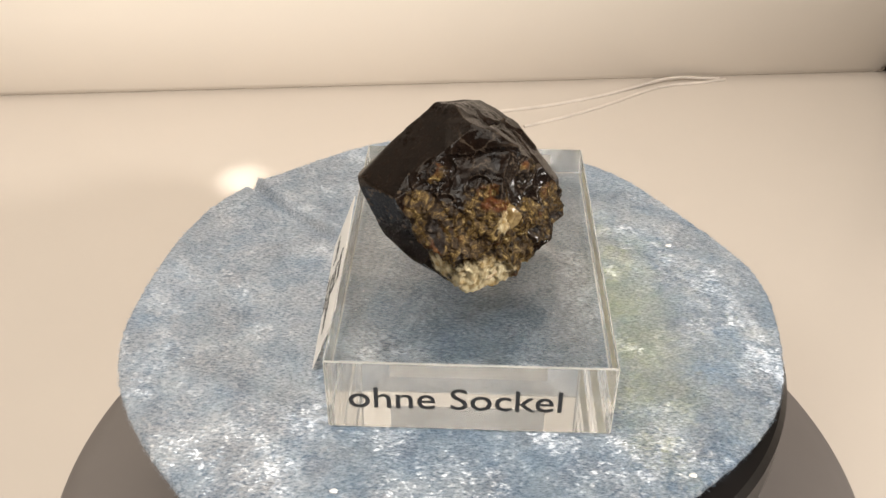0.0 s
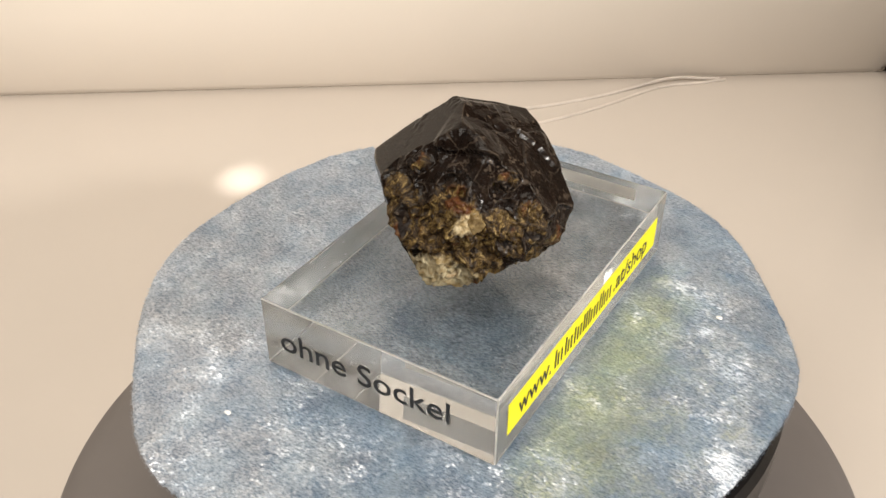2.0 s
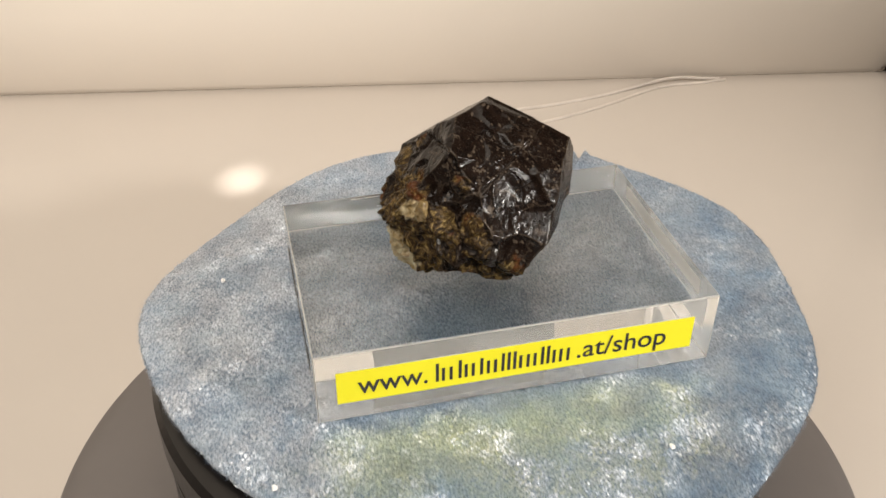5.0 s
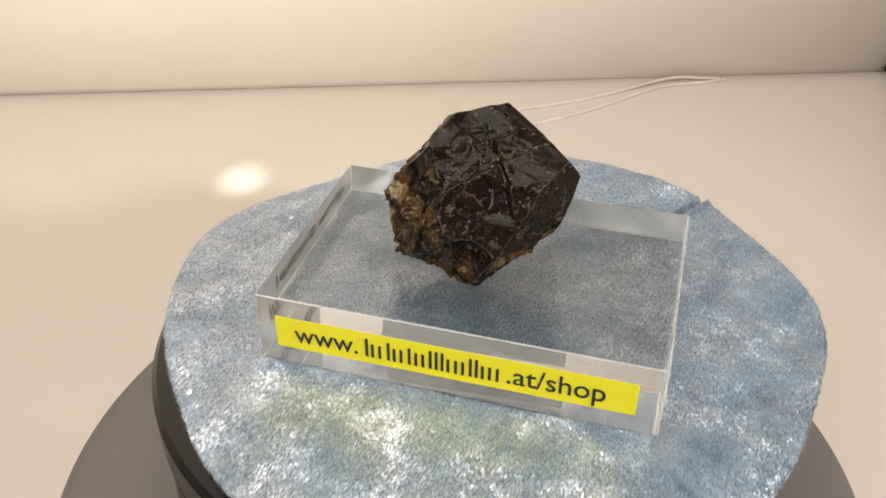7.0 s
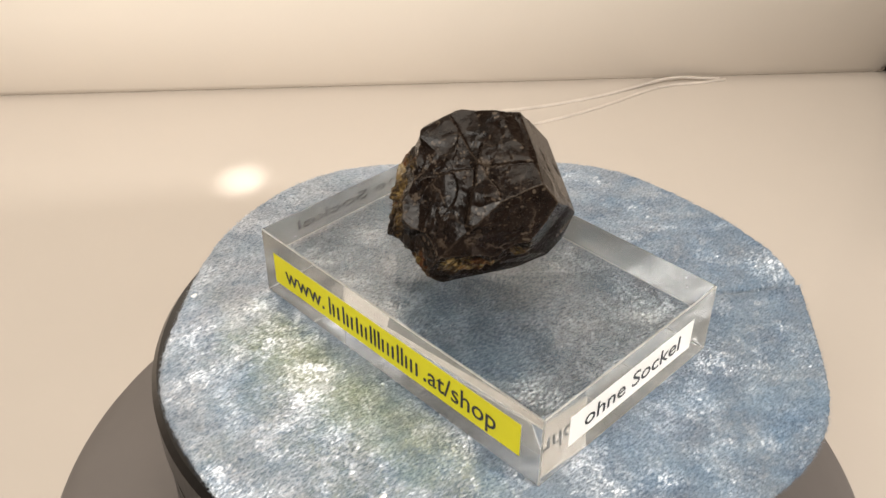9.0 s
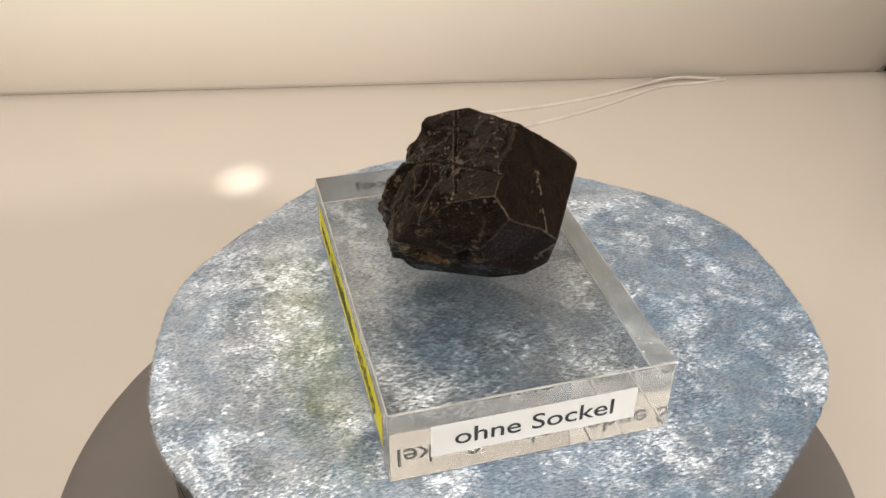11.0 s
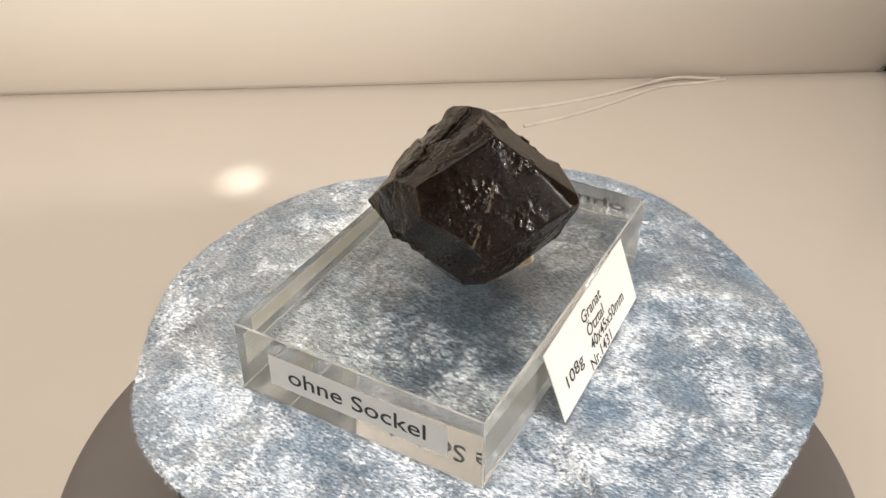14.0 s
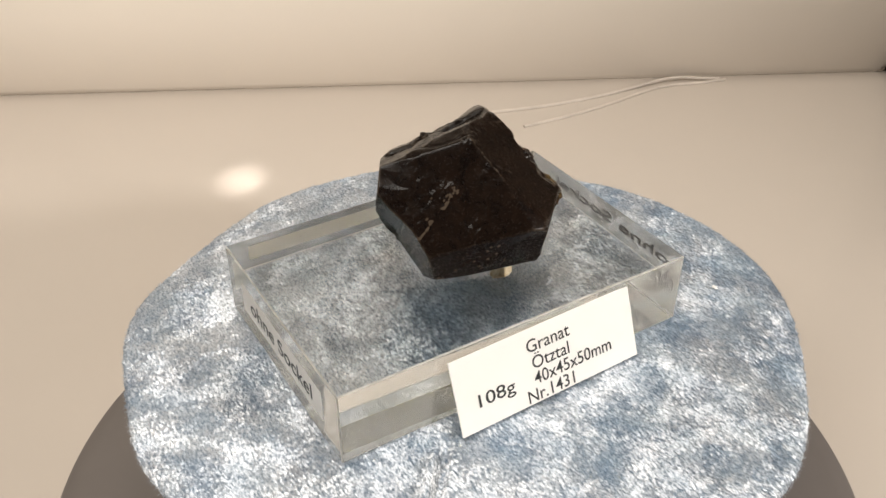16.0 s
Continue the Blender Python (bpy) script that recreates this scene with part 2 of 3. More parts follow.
def lettering(lines, size, width=0.0, depth=0.00004, gap=1.0, align="CENTER"):
    """Printed words as a thin mesh in the xy plane, centred; width: the length that the longest line is brought to."""
    cu = bpy.data.curves.new("words", "FONT")
    cu.body, cu.size, cu.extrude, cu.align_x, cu.align_y, cu.space_line = lines, size, depth / 2, align, "CENTER", gap
    cu.resolution_u, cu.offset = 4, size * 0.004
    ob = bpy.data.objects.new("words", cu)
    scene.collection.objects.link(ob)
    bpy.context.view_layer.update()
    me = bpy.data.meshes.new_from_object(ob.evaluated_get(bpy.context.evaluated_depsgraph_get()))
    bm = bmesh.new()
    bm.from_mesh(me)
    bpy.data.objects.remove(ob)
    xs = [v.co.x for v in bm.verts]
    ys = [v.co.y for v in bm.verts]
    mid = Vector(((min(xs) + max(xs)) / 2, (min(ys) + max(ys)) / 2, 0))
    k = width / (max(xs) - min(xs)) if width else 1.0
    for v in bm.verts:
        v.co = v.co - mid
        v.co.x *= k
    return bm


def turned(t):
    """The turntable's angle in degrees at t seconds."""
    s = t / 16.0
    return -14.892 * t + 2.436 * s * s - 0.540 * s ** 3


TIMES = [0.5 * k for k in range(33)]


def turning(thing, at):
    """Carry a thing that stands at the pose at round with the turntable."""
    walk(thing, [(t, pose(0, 0, 0, 0, 0, turned(t)) @ at) for t in TIMES])


# ---------------------------------------------------------------- the room
TOP = -0.072        # table top


def room():
    lo, hi = -0.82, 1.60
    # added shell outside the view; its pale and dark sides steer reflections
    for name, b, mat in (
            ("floor", (-1.5, 1.5, -1.7, 0.9, lo - 0.1, lo), FLOOR), ("ceiling", (-1.5, 1.5, -1.7, 0.9, hi, hi + 0.1), DARK_SHELL),
            ("wall_west", (-1.6, -1.5, -1.8, 1.0, lo - 0.1, hi + 0.1), PALE_SHELL), ("wall_east", (1.5, 1.6, -1.8, 1.0, lo - 0.1, hi + 0.1), PALE_SHELL),
            ("wall_south", (-1.5, 1.5, -1.8, -1.7, lo - 0.1, hi + 0.1), DARK_SHELL), ("wall_far", (-1.5, 1.5, 0.9, 1.0, lo - 0.1, hi + 0.1), PALE_SHELL)):
        tagged(part(name, box(*b), mat), kind="structure")
    # back wall with a rounded lower edge, standing slightly askew
    bm = bmesh.new()
    prof = [(0.06, TOP + 0.0001)]
    for k in range(17):
        a = k / 16
        prof.append((0.017 * (1 - a) ** 2, TOP + 0.0001 + 0.056 * a))
    prof += [(0.0, 0.9), (0.06, 0.9)]
    ends = []
    for x in (-0.9, 0.2645):
        ends.append([bm.verts.new((x, y, z)) for y, z in prof])
    n = len(prof)
    for k in range(n):
        bm.faces.new((ends[0][k], ends[0][(k + 1) % n], ends[1][(k + 1) % n], ends[1][k]))
    bm.faces.new(ends[0]), bm.faces.new(ends[1][::-1])
    bmesh.ops.recalc_face_normals(bm, faces=bm.faces[:])
    wall = part("wall_north", bm, WALL, smooth=False)
    for f in wall.data.polygons:
        f.use_smooth = len(f.vertices) == 4 and abs(f.normal.z) < 0.999
    wall.matrix_world = pose(-0.007, 0.2813, 0, 0, 0, 4.22)
    tagged(wall, kind="structure")
    post = part("wall_end", box(0.2660, 0.33, 0.003, 0.06, TOP + 0.0005, 0.9, 0.003), DARK)
    post.matrix_world = pose(-0.007, 0.2813, 0, 0, 0, 4.22)
    tagged(post, kind="structure")


def table():
    t = new("table")
    part("tabletop", box(-0.9, 0.6, -0.42, 0.40, TOP - 0.03, TOP, 0.002), TABLE, t)
    for x in (-0.84, 0.54):
        for y in (-0.36, 0.34):
            part("leg", box(x - 0.025, x + 0.025, y - 0.025, y + 0.025, -0.82, TOP - 0.03, 0.003), TABLE, t)
    tagged(t, "glossy white laminate table carrying the turntable", "table")


def cable():
    z = TOP + 0.0005
    bm = tube([(0.012, 0.259, z), (0.0303, 0.2626, z), (0.0606, 0.2713, z), (0.0911, 0.2861, z), (0.1127, 0.2975, z + 0.001), (0.124, 0.3020, z + 0.002),
               (0.1363, 0.3035, z + 0.002), (0.1461, 0.303, z + 0.001), (0.155, 0.3057, z)], 0.0010)
    tagged(part("cable", bm, CABLE, smooth=True), "thin white cable lying on the table by the wall", "cable")
    bm = tube([(0.036, 0.244, z), (0.0541, 0.2526, z), (0.0787, 0.2658, z), (0.1001, 0.2824, z), (0.1172, 0.2940, z), (0.1298, 0.2975, z),
               (0.1439, 0.2995, z), (0.158, 0.3045, z)], 0.0009)
    tagged(part("cable", bm, CABLE, smooth=True), "second thinner white cable curving towards the wall", "cable")


room()
table()
cable()


# ---------------------------------------------------------------- turntable
def turntable():
    t = new("turntable")
    t.location = (0, 0, TOP)
    z = -TOP
    body = lathe([(0, 0.0), (0.1205, 0.0), (0.1218, 0.0012), (0.1216, 0.0045), (0.1200, 0.0065), (0.114, 0.0078), (0.09, 0.010), (0.078, 0.0115), (0.078, 0.024),
                  (0, 0.024)])
    part("base", body, GREY, t, "matt grey plastic base", smooth=True).location.x = -0.0018
    prof = [(0, z - 0.040), (0.078, z - 0.040)]
    for k in range(4):
        a = z - 0.038 + k * 0.0055
        prof += [(0.0832, a), (0.0832, a + 0.004), (0.0815, a + 0.0043), (0.0815, a + 0.0052)]
    prof += [(0.0840, z - 0.0165), (0.0840, z - 0.0075), (0.0825, z - 0.0056), (0.066, z - 0.0022), (0, z - 0.0022)]
    plat = part("platter", lathe(prof), BLACK, t, "black grooved plastic platter")
    tagged(t, "motor turntable with grey base and black platter on the table", "turntable")
    return t, plat


TURNTABLE, PLATTER = turntable()


def wave(c, a):
    return c[0] + sum(c[2 * k - 1] * math.cos(k * a) + c[2 * k] * math.sin(k * a) for k in range(1, len(c) // 2 + 1))


def cloth_edge(a):
    return wave(EDGE, a)


# outline of the hand-cut cloth in millimetres: mean radius, then cosine and sine of each wave round the rim
EDGE = [87.1, -4.0, 3.4, -0.5, 1.9, 1.0, 0.1, 0.5, -0.5, -0.4, -0.1, -0.1, 0.3, 0.4, -0.3, -0.4, 0.7, -0.3, 0.1]
# how far the rim stands up or hangs down, in the same way
LIFT = [-0.5, -1.0, 2.03, -0.99, -2.1, -0.37, 0.22, 0.92, -0.04, 0.15, -0.41]


def cloth():
    rings, spokes = 110, 900
    bm = bmesh.new()
    fold = math.radians(FOLD)

    def height(r, a, edge):
        x, y = r * math.cos(a), r * math.sin(a)
        z = 0.00035 * noise.noise((x * 60, y * 60, 3.1))
        z += 0.00022 * noise.noise((x * 260, y * 260, 7.7))
        z += wave(LIFT, a) / 1000 * max(0.0, (r - 0.058) / (edge - 0.058)) ** 2
        off = (a - fold + math.pi) % (2 * math.pi) - math.pi
        if abs(off) < 0.4:
            u = off * r
            z += (0.0014 * math.exp(-(u / 0.0012) ** 2) - 0.0022 * math.exp(-((u - 0.0024) / 0.0012) ** 2)) * min(1.0, max(0.0, (r - 0.046) / 0.010))
        near = max(abs(x - 0.001) - 0.034, abs(y - 0.0043) - 0.051)
        return z * min(1.0, max(0.0, near / 0.006))

    top, low = [], []
    for i in range(1, rings + 1):
        row = []
        for k in range(spokes):
            a = 2 * math.pi * k / spokes
            edge = cloth_edge(a) / 1000
            edge += 0.0004 * noise.noise((40 * math.cos(a), 40 * math.sin(a), 0)) + 0.0001 * random.uniform(-1, 1)
            r = edge * i / rings
            row.append(bm.verts.new((r * math.cos(a), r * math.sin(a), height(r, a, edge) - (0.0004 if i == rings else 0))))
        top.append(row)
    c = bm.verts.new((0, 0, 0))
    for k in range(spokes):
        j = (k + 1) % spokes
        bm.faces.new((c, top[0][k], top[0][j]))
        for i in range(rings - 1):
            bm.faces.new((top[i][k], top[i + 1][k], top[i + 1][j], top[i][j]))
    under = [bm.verts.new((v.co.x * 0.995, v.co.y * 0.995, v.co.z - 0.0014)) for v in top[-1]]
    inner = [bm.verts.new((v.co.x * 0.85, v.co.y * 0.85, -0.0018)) for v in top[-1]]
    for k in range(spokes):
        j = (k + 1) % spokes
        bm.faces.new((top[-1][k], under[k], under[j], top[-1][j]))
        bm.faces.new((under[k], inner[k], inner[j], under[j]))
    bm.faces.new(inner)
    bmesh.ops.recalc_face_normals(bm, faces=bm.faces[:])
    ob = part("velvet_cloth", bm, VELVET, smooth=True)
    # frayed pile along the rim
    bm = bmesh.new()
    for k in range(5000):
        a = random.uniform(0, 2 * math.pi)
        r = cloth_edge(a) / 1000 - 0.0006
        base = Vector((r * math.cos(a), r * math.sin(a), height(r, a, r) - 0.0002 - random.uniform(0, 0.0008)))
        side = Vector((-math.sin(a), math.cos(a), 0)) * random.uniform(0.00004, 0.00009)
        tip = base + Vector((math.cos(a), math.sin(a), random.uniform(-0.5, 0.7))) * random.uniform(0.0006, 0.0015) + side * random.uniform(-5, 5)
        bm.faces.new([bm.verts.new(q) for q in (base - side, base + side, tip)])
    tagged(part("fringe", bm, VELVET, ob, "frayed fibres of the cut rim"), kind="stuff")
    return tagged(ob, "pale blue crushed velvet cloth with hand-cut round edge", "cloth")


FOLD = 137.0
CLOTH = cloth()


# ---------------------------------------------------------------- acrylic plinth with its labels
BX, BY, BZ = 0.0325, 0.04913, 0.020      # half width, half length, height
PLINTH_AT = pose(0.000985, 0.004332, 0.0003, 0, 0, -1.979)


def letter_bars(glyphs, length, tall, stroke):
    """Plain upright bars in the place of a name; each glyph: its share of the length and its bars, by offset and height."""
    bm = bmesh.new()
    em = length / sum(g[0] for g in glyphs)
    x = -length / 2
    for wide, bars in glyphs:
        for at, high in bars:
            b = box(x + at * em, x + at * em + stroke, 0, tall * high, -0.00002, 0.00002)
            me = bpy.data.meshes.new("bar")
            b.to_mesh(me)
            b.free()
            bm.from_mesh(me)
        x += wide * em
    return bm


LONG, SHORT = (0.22, ((0.06, 1.0),)), (0.33, ((0.06, 0.72),))
PAIR, ROUND = (0.5, ((0.06, 1.0), (0.28, 0.72))), (0.54, ((0.06, 0.72), (0.32, 0.72)))
NAME_BARS = [PAIR, SHORT, LONG, ROUND, (0.28, ((0.09, 0.92),)), ROUND, LONG, LONG, PAIR, ROUND, LONG, LONG, ROUND, SHORT]


def plinth():
    p = new("acrylic_plinth")
    bm = box(-BX, BX, -BY, BY, 0, BZ, 0.0003, 1)
    # the faces are cut out where a label is glued on, so that paper and acrylic share one surface
    for axis, at, mid, half_w, half_h in ((0, BX, -0.0005, 0.0438, 0.00468), (1, BY, -0.0003, 0.0236, 0.00455)):
        other = 1 - axis
        for co, no in (((mid - half_w), 0), ((mid + half_w), 0), (0.01 - half_h, 1), (0.01 + half_h, 1)):
            face = [f for f in bm.faces if abs(f.calc_center_median()[axis] - at) < 1e-6]
            point, normal = Vector((0, 0, 0)), Vector((0, 0, 0))
            if no:
                point.z, normal.z = co, 1
            else:
                point[other], normal[other] = co, 1
            geom = face + list({e for f in face for e in f.edges}) + list({v for f in face for v in f.verts})
            bmesh.ops.bisect_plane(bm, geom=geom, plane_co=point, plane_no=normal, dist=1e-7)
        hole = [f for f in bm.faces if abs(f.calc_center_median()[axis] - at) < 1e-6 and abs(f.calc_center_median().z - 0.01) < half_h
                and abs(f.calc_center_median()[other] - mid) < half_w]
        bmesh.ops.delete(bm, geom=hole, context="FACES_ONLY")
    block = part("block", bm, ACRYLIC, p)
    block.data.materials.append(SIDE)
    block.data.materials.append(RIM)
    for f in block.data.polygons:
        most = max(abs(c) for c in f.normal)
        f.material_index = 2 if most < 0.99 else 0 if abs(f.normal.z) > 0.99 else 1

    def sheet(w, h):
        b = bmesh.new()
        b.faces.new([b.verts.new(q) for q in ((-w, -h, 0), (w, -h, 0), (w, h, 0), (-w, h, 0))])
        return b

    def on(ob, x, y, z, rz, lean=90):
        ob.matrix_local = pose(x, y, z, lean, 0, rz)
        return ob

    words = part("lettering", lettering("ohne Sockel", 0.0090, 0.0480, depth=0.0002), INK, block, "black printed words on clear film")
    on(words, -0.0033, -BY, 0.0096, 0)
    film = part("yellow_label", sheet(0.0438, 0.00468), YELLOW, block, "bright yellow paper label")
    on(film, BX + 0.00012, -0.0005, 0.0100, 90)
    back = part("backing", sheet(0.0438, 0.00468), PAPER, film, "white back of the label")
    back.location = (0, 0, -0.00012)
    w = part("lettering", lettering("www.", 0.0077, 0.0163), INK, film, "black printed web address")
    w.location = (-0.0308, -0.0007, 0.0001)
    w = part("lettering", letter_bars(NAME_BARS, 0.0342, 0.0055, 0.0007), INK, film, "plain dark bars")
    w.location = (-0.0040, -0.0026, 0.0001)
    w = part("lettering", lettering(".at/shop", 0.0077, 0.0228), INK, film, "black printed web address")
    w.location = (0.0254, -0.0006, 0.0001)
    white = part("white_label", sheet(0.0236, 0.00455), PAPER, block, "white paper label")
    on(white, -0.0003, BY, 0.0100, 180)
    w = part("lettering", lettering("ohne Sockel", 0.0064, 0.0365), INK, white, "black printed words")
    w.location = (0.0, 0.0002, 0.00008)
    return tagged(p, "clear acrylic block plinth with printed labels on its sides", "plinth")


PLINTH = plinth()


def card():
    c = part("label_card", box(-0.0265, 0.0265, 0, 0.0188, -0.00012, 0.00012), PAPER)
    for words, x, y, wide in (("Granat", 0.0007, 0.0145, 0.0127), ("Ötztal", 0.0007, 0.0105, 0.0110), ("40x45x50mm", 0.0069, 0.0062, 0.0236),
                              ("Nr.1431", -0.0005, 0.0021, 0.0139), ("108g", -0.0156, 0.0064, 0.0102)):
        w = part("lettering", lettering(words, 0.0046, wide), INK, c, "black printed words")
        w.location = (x, y, 0.0002)
    return tagged(c, "white specimen card leaning against the acrylic block", "label card")


CARD = card()
CARD_AT = PLINTH_AT @ pose(-0.0397, -0.0040, 0.0005, 0, 0, -90) @ pose(0, 0, 0, 69, 0, 1.5)


# ---------------------------------------------------------------- the crystal
# faces of the crystal: bearing and elevation in degrees, distance from its heart in millimetres
FACES = [(24, 60, 14.0), (219, 52, 16.8), (92, 67, 17.8), (283, 57, 18.0), (175, 45, 20.6), (14, 40, 14.4),
         (266, 34, 16.1), (137, 31, 17.5), (317, 19, 17.0), (214, 10, 25.4), (55, 4, 19.8), (293, -12, 22.5),
         (153, -14, 23.2), (359, -2, 21.3), (226, -11, 22.8), (97, -17, 21.2), (335, -49, 22.0), (168, -27, 23.6),
         (64, -39, 19.5), (237, -37, 25.2), (171, -67, 19.6), (75, -90, 19.9)]
HEART = Vector((0, -0.002, 0.040))


def crystal():
    bm = bmesh.new()
    bmesh.ops.create_icosphere(bm, subdivisions=8, radius=1.0)
    me = bpy.data.meshes.new("garnet_crystal")
    bm.to_mesh(me)
    bm.free()
    n = len(me.vertices)
    d = np.empty(n * 3)
    me.vertices.foreach_get("co", d)
    d = d.reshape(-1, 3)
    d /= np.linalg.norm(d, axis=1)[:, None]
    f = np.array(FACES, float)
    az, el, dist = np.radians(f[:, 0]), np.radians(f[:, 1]), f[:, 2] / 1000 + 0.0003
    normal = np.stack([np.cos(el) * np.cos(az), np.cos(el) * np.sin(az), np.sin(el)], 1)
    cosine = d @ normal.T
    reach = np.where(cosine > 0.02, dist / np.maximum(cosine, 0.02), 9.0)
    def near(spots):
        """How near each direction lies to any of the spots: 0.5 at the spot's spread."""
        out = np.zeros(n)
        for bearing, elevation, spread in spots:
            b, e = radians(bearing), radians(elevation)
            c = d @ np.array([math.cos(e) * math.cos(b), math.cos(e) * math.sin(b), math.sin(e)])
            ang = np.degrees(np.arccos(np.clip(c, -1, 1)))
            out = np.maximum(out, np.clip((spread - ang) / 14 + 0.5, 0, 1))
        return out

    # flat chips broken off the hull, small on the faces, larger and deeper on the broken side
    whole = reach.min(1)
    rng = np.random.default_rng(7)
    cut = whole.copy()
    for spots, count, deep, tilt, size in ((BROKEN, 110, 0.0013, 0.30, 0.18), (STEPPED, 34, 0.00025, 0.075, 0.60)):
        for c in range(count):
            bearing, elevation, spread = spots[rng.integers(len(spots))]
            b, e = radians(bearing), radians(elevation)
            way = np.array([math.cos(e) * math.cos(b), math.cos(e) * math.sin(b), math.sin(e)]) + rng.normal(0, radians(spread) * 0.6, 3)
            way /= np.linalg.norm(way)
            out = np.where(normal @ way > 0.02, dist / np.maximum(normal @ way, 0.02), 9.0)
            facing = normal[int(np.argmin(out))] + rng.normal(0, tilt, 3)
            facing /= np.linalg.norm(facing)
            held = facing @ way * (out.min() - deep * rng.uniform(0.0, 1.0))
            cos_c = d @ facing
            there = np.where(cos_c > 0.3, held / np.maximum(cos_c, 0.3), 9.0)
            # a chip reaches only a short way from where it was struck off
            away = np.arccos(np.clip(d @ way, -1, 1))
            there += (0.02 if size < 0.5 else 0.008) * np.maximum(0.0, away - size * rng.uniform(0.4, 1.0))
            cut = np.minimum(cut, there)
    k = 5000.0
    r = reach.min(1) - np.log(np.exp(-k * (reach - reach.min(1)[:, None])).sum(1)) / k

    swell = near(BROKEN)
    foot = np.clip((d[:, 2] + 0.90) / 0.10, 0, 1)      # 0 where it stands
    r, cut = r + 0.0016 * swell * foot, cut + 0.0016 * swell * foot
    r = r + foot * np.minimum(0.0, cut + 0.00005 - r)

    def field(scale, seed, octaves=3):
        return np.array([noise.fractal((q[0] * scale + seed, q[1] * scale, q[2] * scale), 1.0, 2.1, octaves) for q in d * r[:, None]])

    rough = field(120, 3.0)
    ridged = np.abs(field(210, 11.0, 4))
    grain = field(700, 5.0, 3)
    slow = field(60, 17.0, 2)
    # the broken side, grown with mica and feldspar; elsewhere faces with growth steps and cracks
    broken = np.clip(near(BROKEN) + 0.3 * rough, 0, 1)
    pale = np.clip(near(PALE) + 0.2 * rough, 0, 1)
    top = near(STEPPED)
    r += foot * broken * (0.0011 * rough - 0.0017 * ridged + 0.0006 * grain)
    r += (1 - broken) * (0.000006 * rough + 0.0000015 * grain - top * 0.00015 * ridged)
    # seams between the crystals that have grown together, one side a little prouder
    wobble = 0.05 * rough
    for b0, e0, b1, e1, deep, wide, proud in SEAMS:
        p0, p1 = (np.array([math.cos(radians(e)) * math.cos(radians(b)), math.cos(radians(e)) * math.sin(radians(b)), math.sin(radians(e))])
                  for b, e in ((b0, e0), (b1, e1)))
        axis = np.cross(p0, p1)
        length = math.asin(min(1.0, np.linalg.norm(axis)))
        axis /= np.linalg.norm(axis)
        side = d @ axis + wobble
        along = np.arctan2(d @ np.cross(axis, p0), d @ p0)
        window = np.clip((along + 0.05) / 0.1, 0, 1) * np.clip((length + 0.05 - along) / 0.1, 0, 1)
        r += window * (proud * np.tanh(side / 0.02) * np.exp(-(side / 0.35) ** 2) - deep * np.exp(-(side / wide) ** 2))
    place = d * r[:, None]
    place[:, 2] = np.maximum(place[:, 2], -0.01985)      # where it rests
    me.vertices.foreach_set("co", place.ravel())
    for name, value in (("broken", broken), ("pale", pale), ("stepped", top)):
        at = me.attributes.new(name, "FLOAT", "POINT")
        at.data.foreach_set("value", value)
    me.polygons.foreach_set("use_smooth", [True] * len(me.polygons))
    me.materials.append(GARNET)
    me.update()
    ob = new("garnet_crystal", me)
    low = float(place[:, 2].min())
    return tagged(ob, "dark garnet crystal with brown broken side on acrylic block", "mineral"), low


# bearing, elevation and spread in degrees of the broken, the pale and the stepped stretches
BROKEN = [(235, 26, 7), (234, 6, 8), (250, -8, 16), (279, 6, 18), (278, -16, 24), (262, -24, 18), (313, -12, 17), (324, 24, 7), (336, -2, 9), (342, -12, 8),
          (8, -29, 9), (28, -29, 10), (50, -36, 11), (80, -24, 6), (290, -45, 26), (345, -48, 16)]
PALE = [(275, -40, 17), (251, -32, 7), (292, -3, 7), (190, -52, 9)]
SEAMS = [(60, 74, 36, 3, 0.0002, 0.02, 0.0007), (285, 68, 62, 24, 0.0002, 0.02, -0.0007), (240, 44, 318, 42, 0.0006, 0.03, 0.0006), (38, 49, 95, 38, 0.0003, 0.02, 0.0003),
         (38, 46, 340, 20, 0.0003, 0.02, 0.0003), (160, 60, 100, 45, 0.0003, 0.02, 0.0002)]
STEPPED = [(330, 45, 34), (10, 10, 30), (40, 45, 32), (60, 10, 30), (285, 50, 24)]
CRYSTAL, LOW = crystal()


def grain(name, material, bearing, elevation, reach, size, label, seed):
    """A chipped grain of mineral grown into the crystal's broken side."""
    bm = bmesh.new()
    bmesh.ops.create_icosphere(bm, subdivisions=5, radius=1.0)
    rng = random.Random(seed)
    cuts = []
    for c in range(16):
        way = Vector((rng.gauss(0, 1), rng.gauss(0, 1), rng.gauss(0, 1))).normalized()
        cuts.append((way, rng.uniform(0.55, 0.85)))
    for v in bm.verts:
        way = v.co.normalized()
        far = min([1.0] + [h / way.dot(q) for q, h in cuts if way.dot(q) > 0.2])
        far *= 1 + 0.07 * noise.fractal(way * 2.5 + Vector((seed, 0, 0)), 1.0, 2.0, 4)
        v.co = Vector((way.x * size[0], way.y * size[1], way.z * size[2])) * far
    ob = part(name, bm, material, CRYSTAL, label, smooth=True)
    b, e = radians(bearing), radians(elevation)
    ob.location = Vector((math.cos(e) * math.cos(b), math.cos(e) * math.sin(b), math.sin(e))) * reach
    ob.rotation_euler = (rng.uniform(0, 3), rng.uniform(0, 3), rng.uniform(0, 3))
    return ob


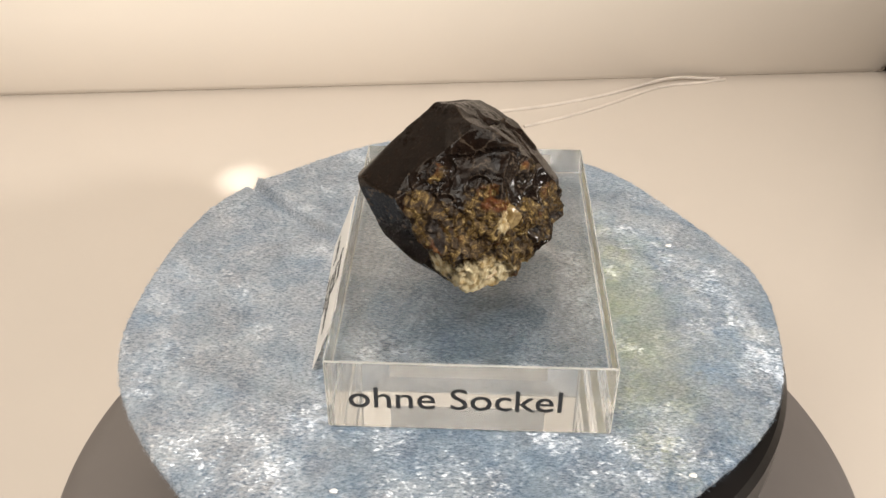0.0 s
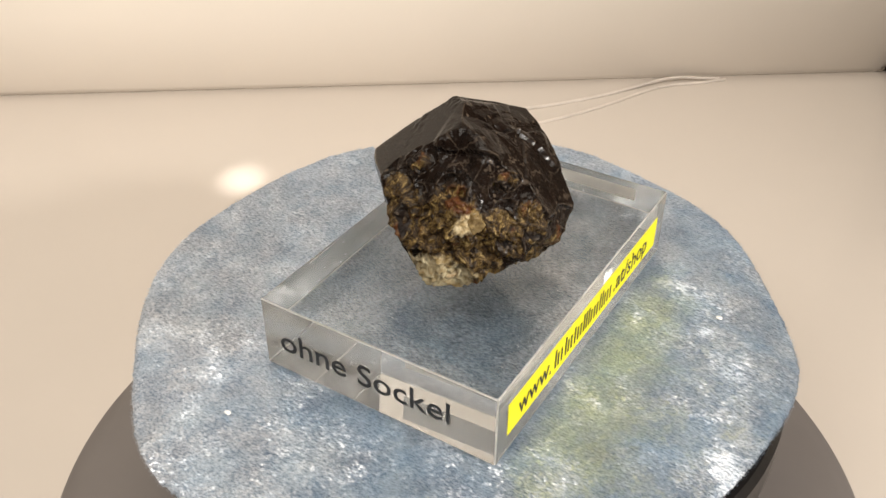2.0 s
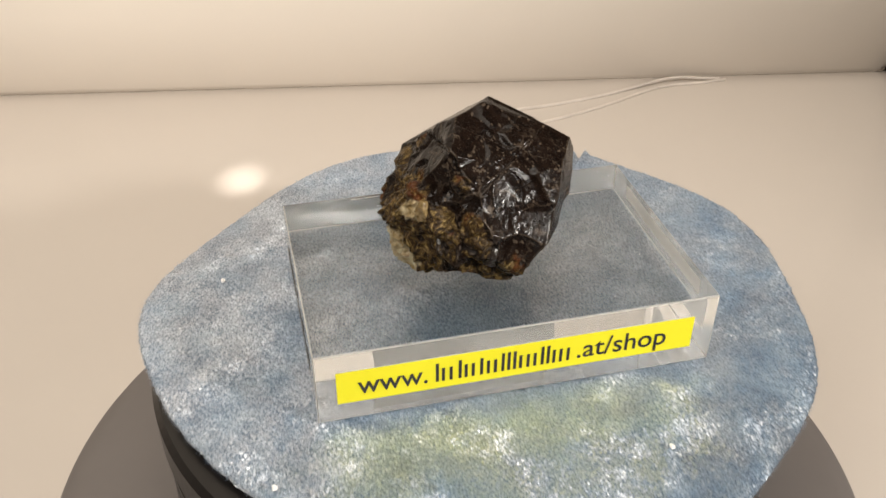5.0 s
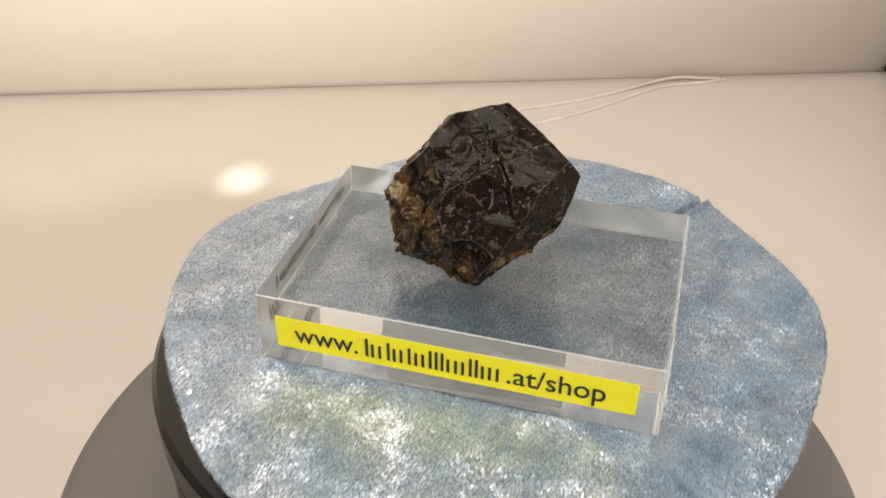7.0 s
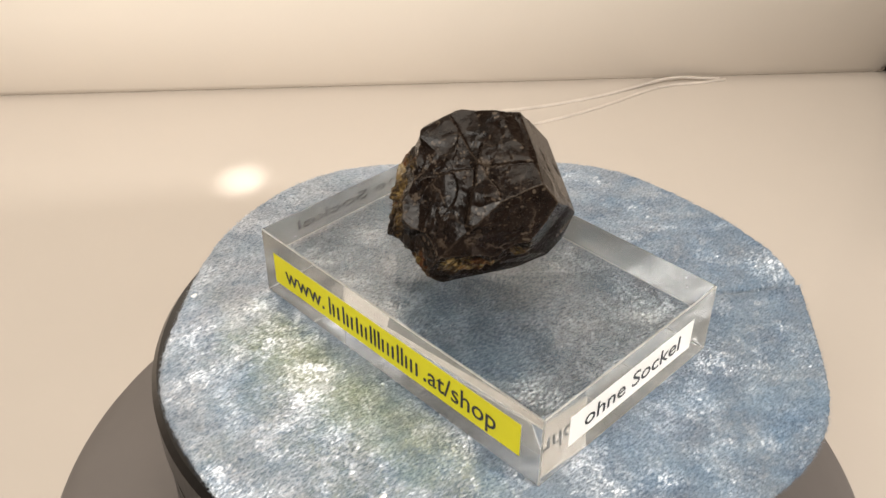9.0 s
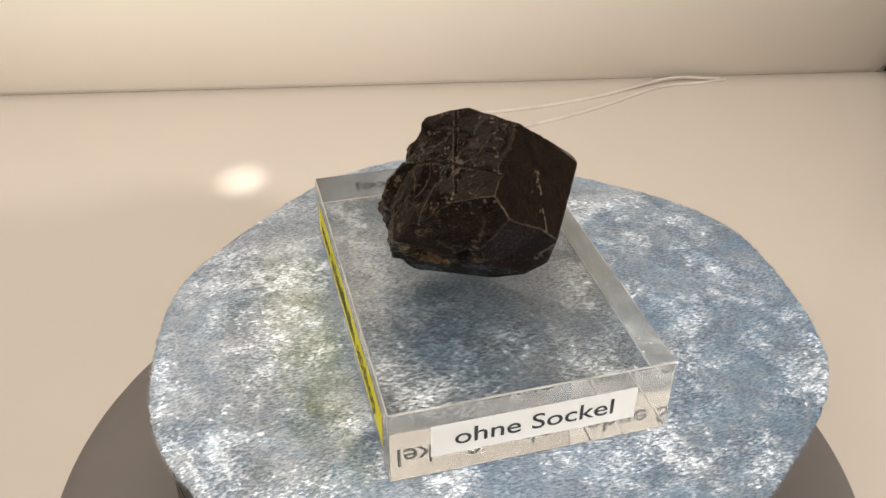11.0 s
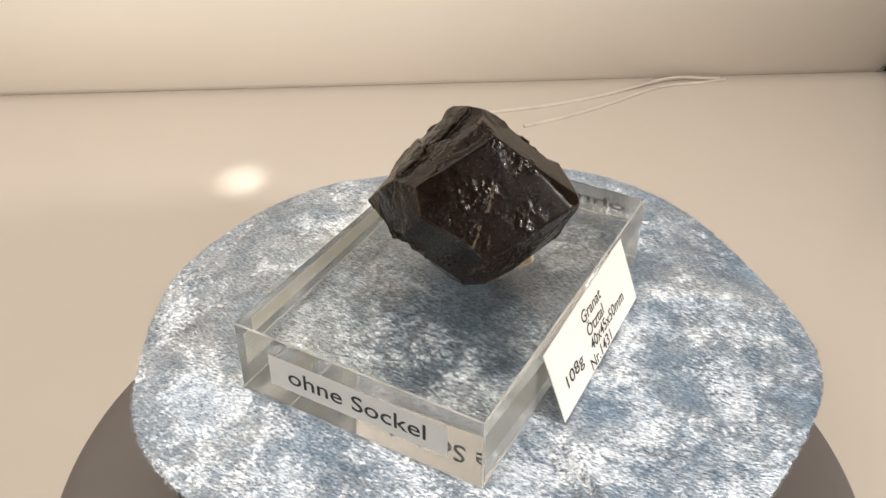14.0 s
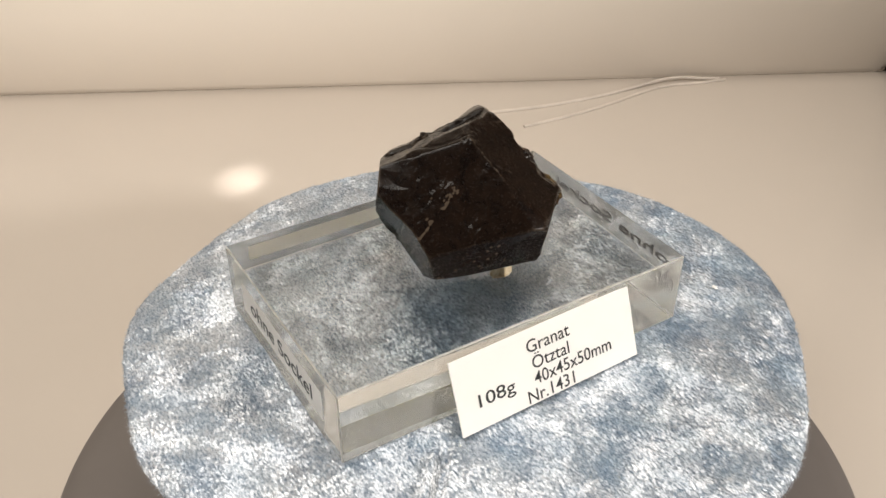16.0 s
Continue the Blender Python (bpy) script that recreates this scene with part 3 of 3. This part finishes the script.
FELDSPAR = stone_grain("pale_feldspar", (0.30, 0.20, 0.09), (0.62, 0.54, 0.38), 0.45)
QUARTZ = stone_grain("honey_quartz", (0.09, 0.055, 0.02), (0.28, 0.20, 0.09), 0.2)
CHUNK = stone_grain("dark_garnet_grain", (0.006, 0.004, 0.003), (0.030, 0.018, 0.011), 0.28)
grain("feldspar_tip", FELDSPAR, 276, -41, 0.0225, (0.0055, 0.0048, 0.0050), "pale cream feldspar tip", 3)
grain("feldspar_grain", FELDSPAR, 298, -40, 0.0215, (0.0046, 0.0038, 0.0030), "pale cream feldspar grain", 5)
grain("feldspar_grain", FELDSPAR, 186, -46, 0.0230, (0.0040, 0.0036, 0.0030), "pale cream feldspar grain", 8)
grain("quartz_grain", QUARTZ, 294, -5, 0.0175, (0.0042, 0.0038, 0.0046), "honey-coloured glassy quartz grain", 11)
grain("garnet_grain", CHUNK, 318, -26, 0.0195, (0.0044, 0.0032, 0.0030), "small dark garnet grain", 13)
grain("garnet_grain", CHUNK, 352, -24, 0.0190, (0.0056, 0.0040, 0.0036), "small dark garnet grain", 17)
CRYSTAL_AT = PLINTH_AT @ Matrix.Translation((HEART.x, HEART.y, BZ + 0.0001 - LOW))


def lint():
    for x, y in ((-0.030, -0.0627), (0.060, 0.030), (0.048, -0.058)):
        bm = bmesh.new()
        bmesh.ops.create_icosphere(bm, subdivisions=2, radius=0.0006)
        for v in bm.verts:
            v.co = Vector((v.co.x * 1.6, v.co.y, v.co.z * 0.6)) * (1 + 0.4 * noise.noise(v.co * 3000))
        yield tagged(part("lint", bm, LINT), "tiny white fleck of lint on the velvet", "lint", "lint flecks"), pose(x, y, 0.0004)


FLECKS = list(lint())


def dust():
    bm = bmesh.new()
    rng = random.Random(4)
    for k in range(70):
        x, y = rng.uniform(-BX, BX) * 0.95, rng.uniform(-BY, BY) * 0.95
        r = rng.uniform(0.00006, 0.00016)
        m = pose(x, y, BZ + r * 0.3, 0, 0, rng.uniform(0, 180)) @ Matrix.Diagonal((rng.uniform(1, 2.4), 1, 0.5, 1))
        bmesh.ops.create_icosphere(bm, subdivisions=1, radius=r, matrix=m)
    return tagged(part("dust", bm, LINT), "fine dust specks on the acrylic top", "dust", kind="stuff")


DUST = dust()


def motions():
    turning(PLATTER, pose(0, 0, 0))
    turning(CLOTH, pose(0, 0, 0))
    turning(PLINTH, PLINTH_AT)
    turning(CARD, CARD_AT)
    turning(CRYSTAL, CRYSTAL_AT)
    turning(DUST, PLINTH_AT)
    for fleck, at in FLECKS:
        turning(fleck, at)


motions()
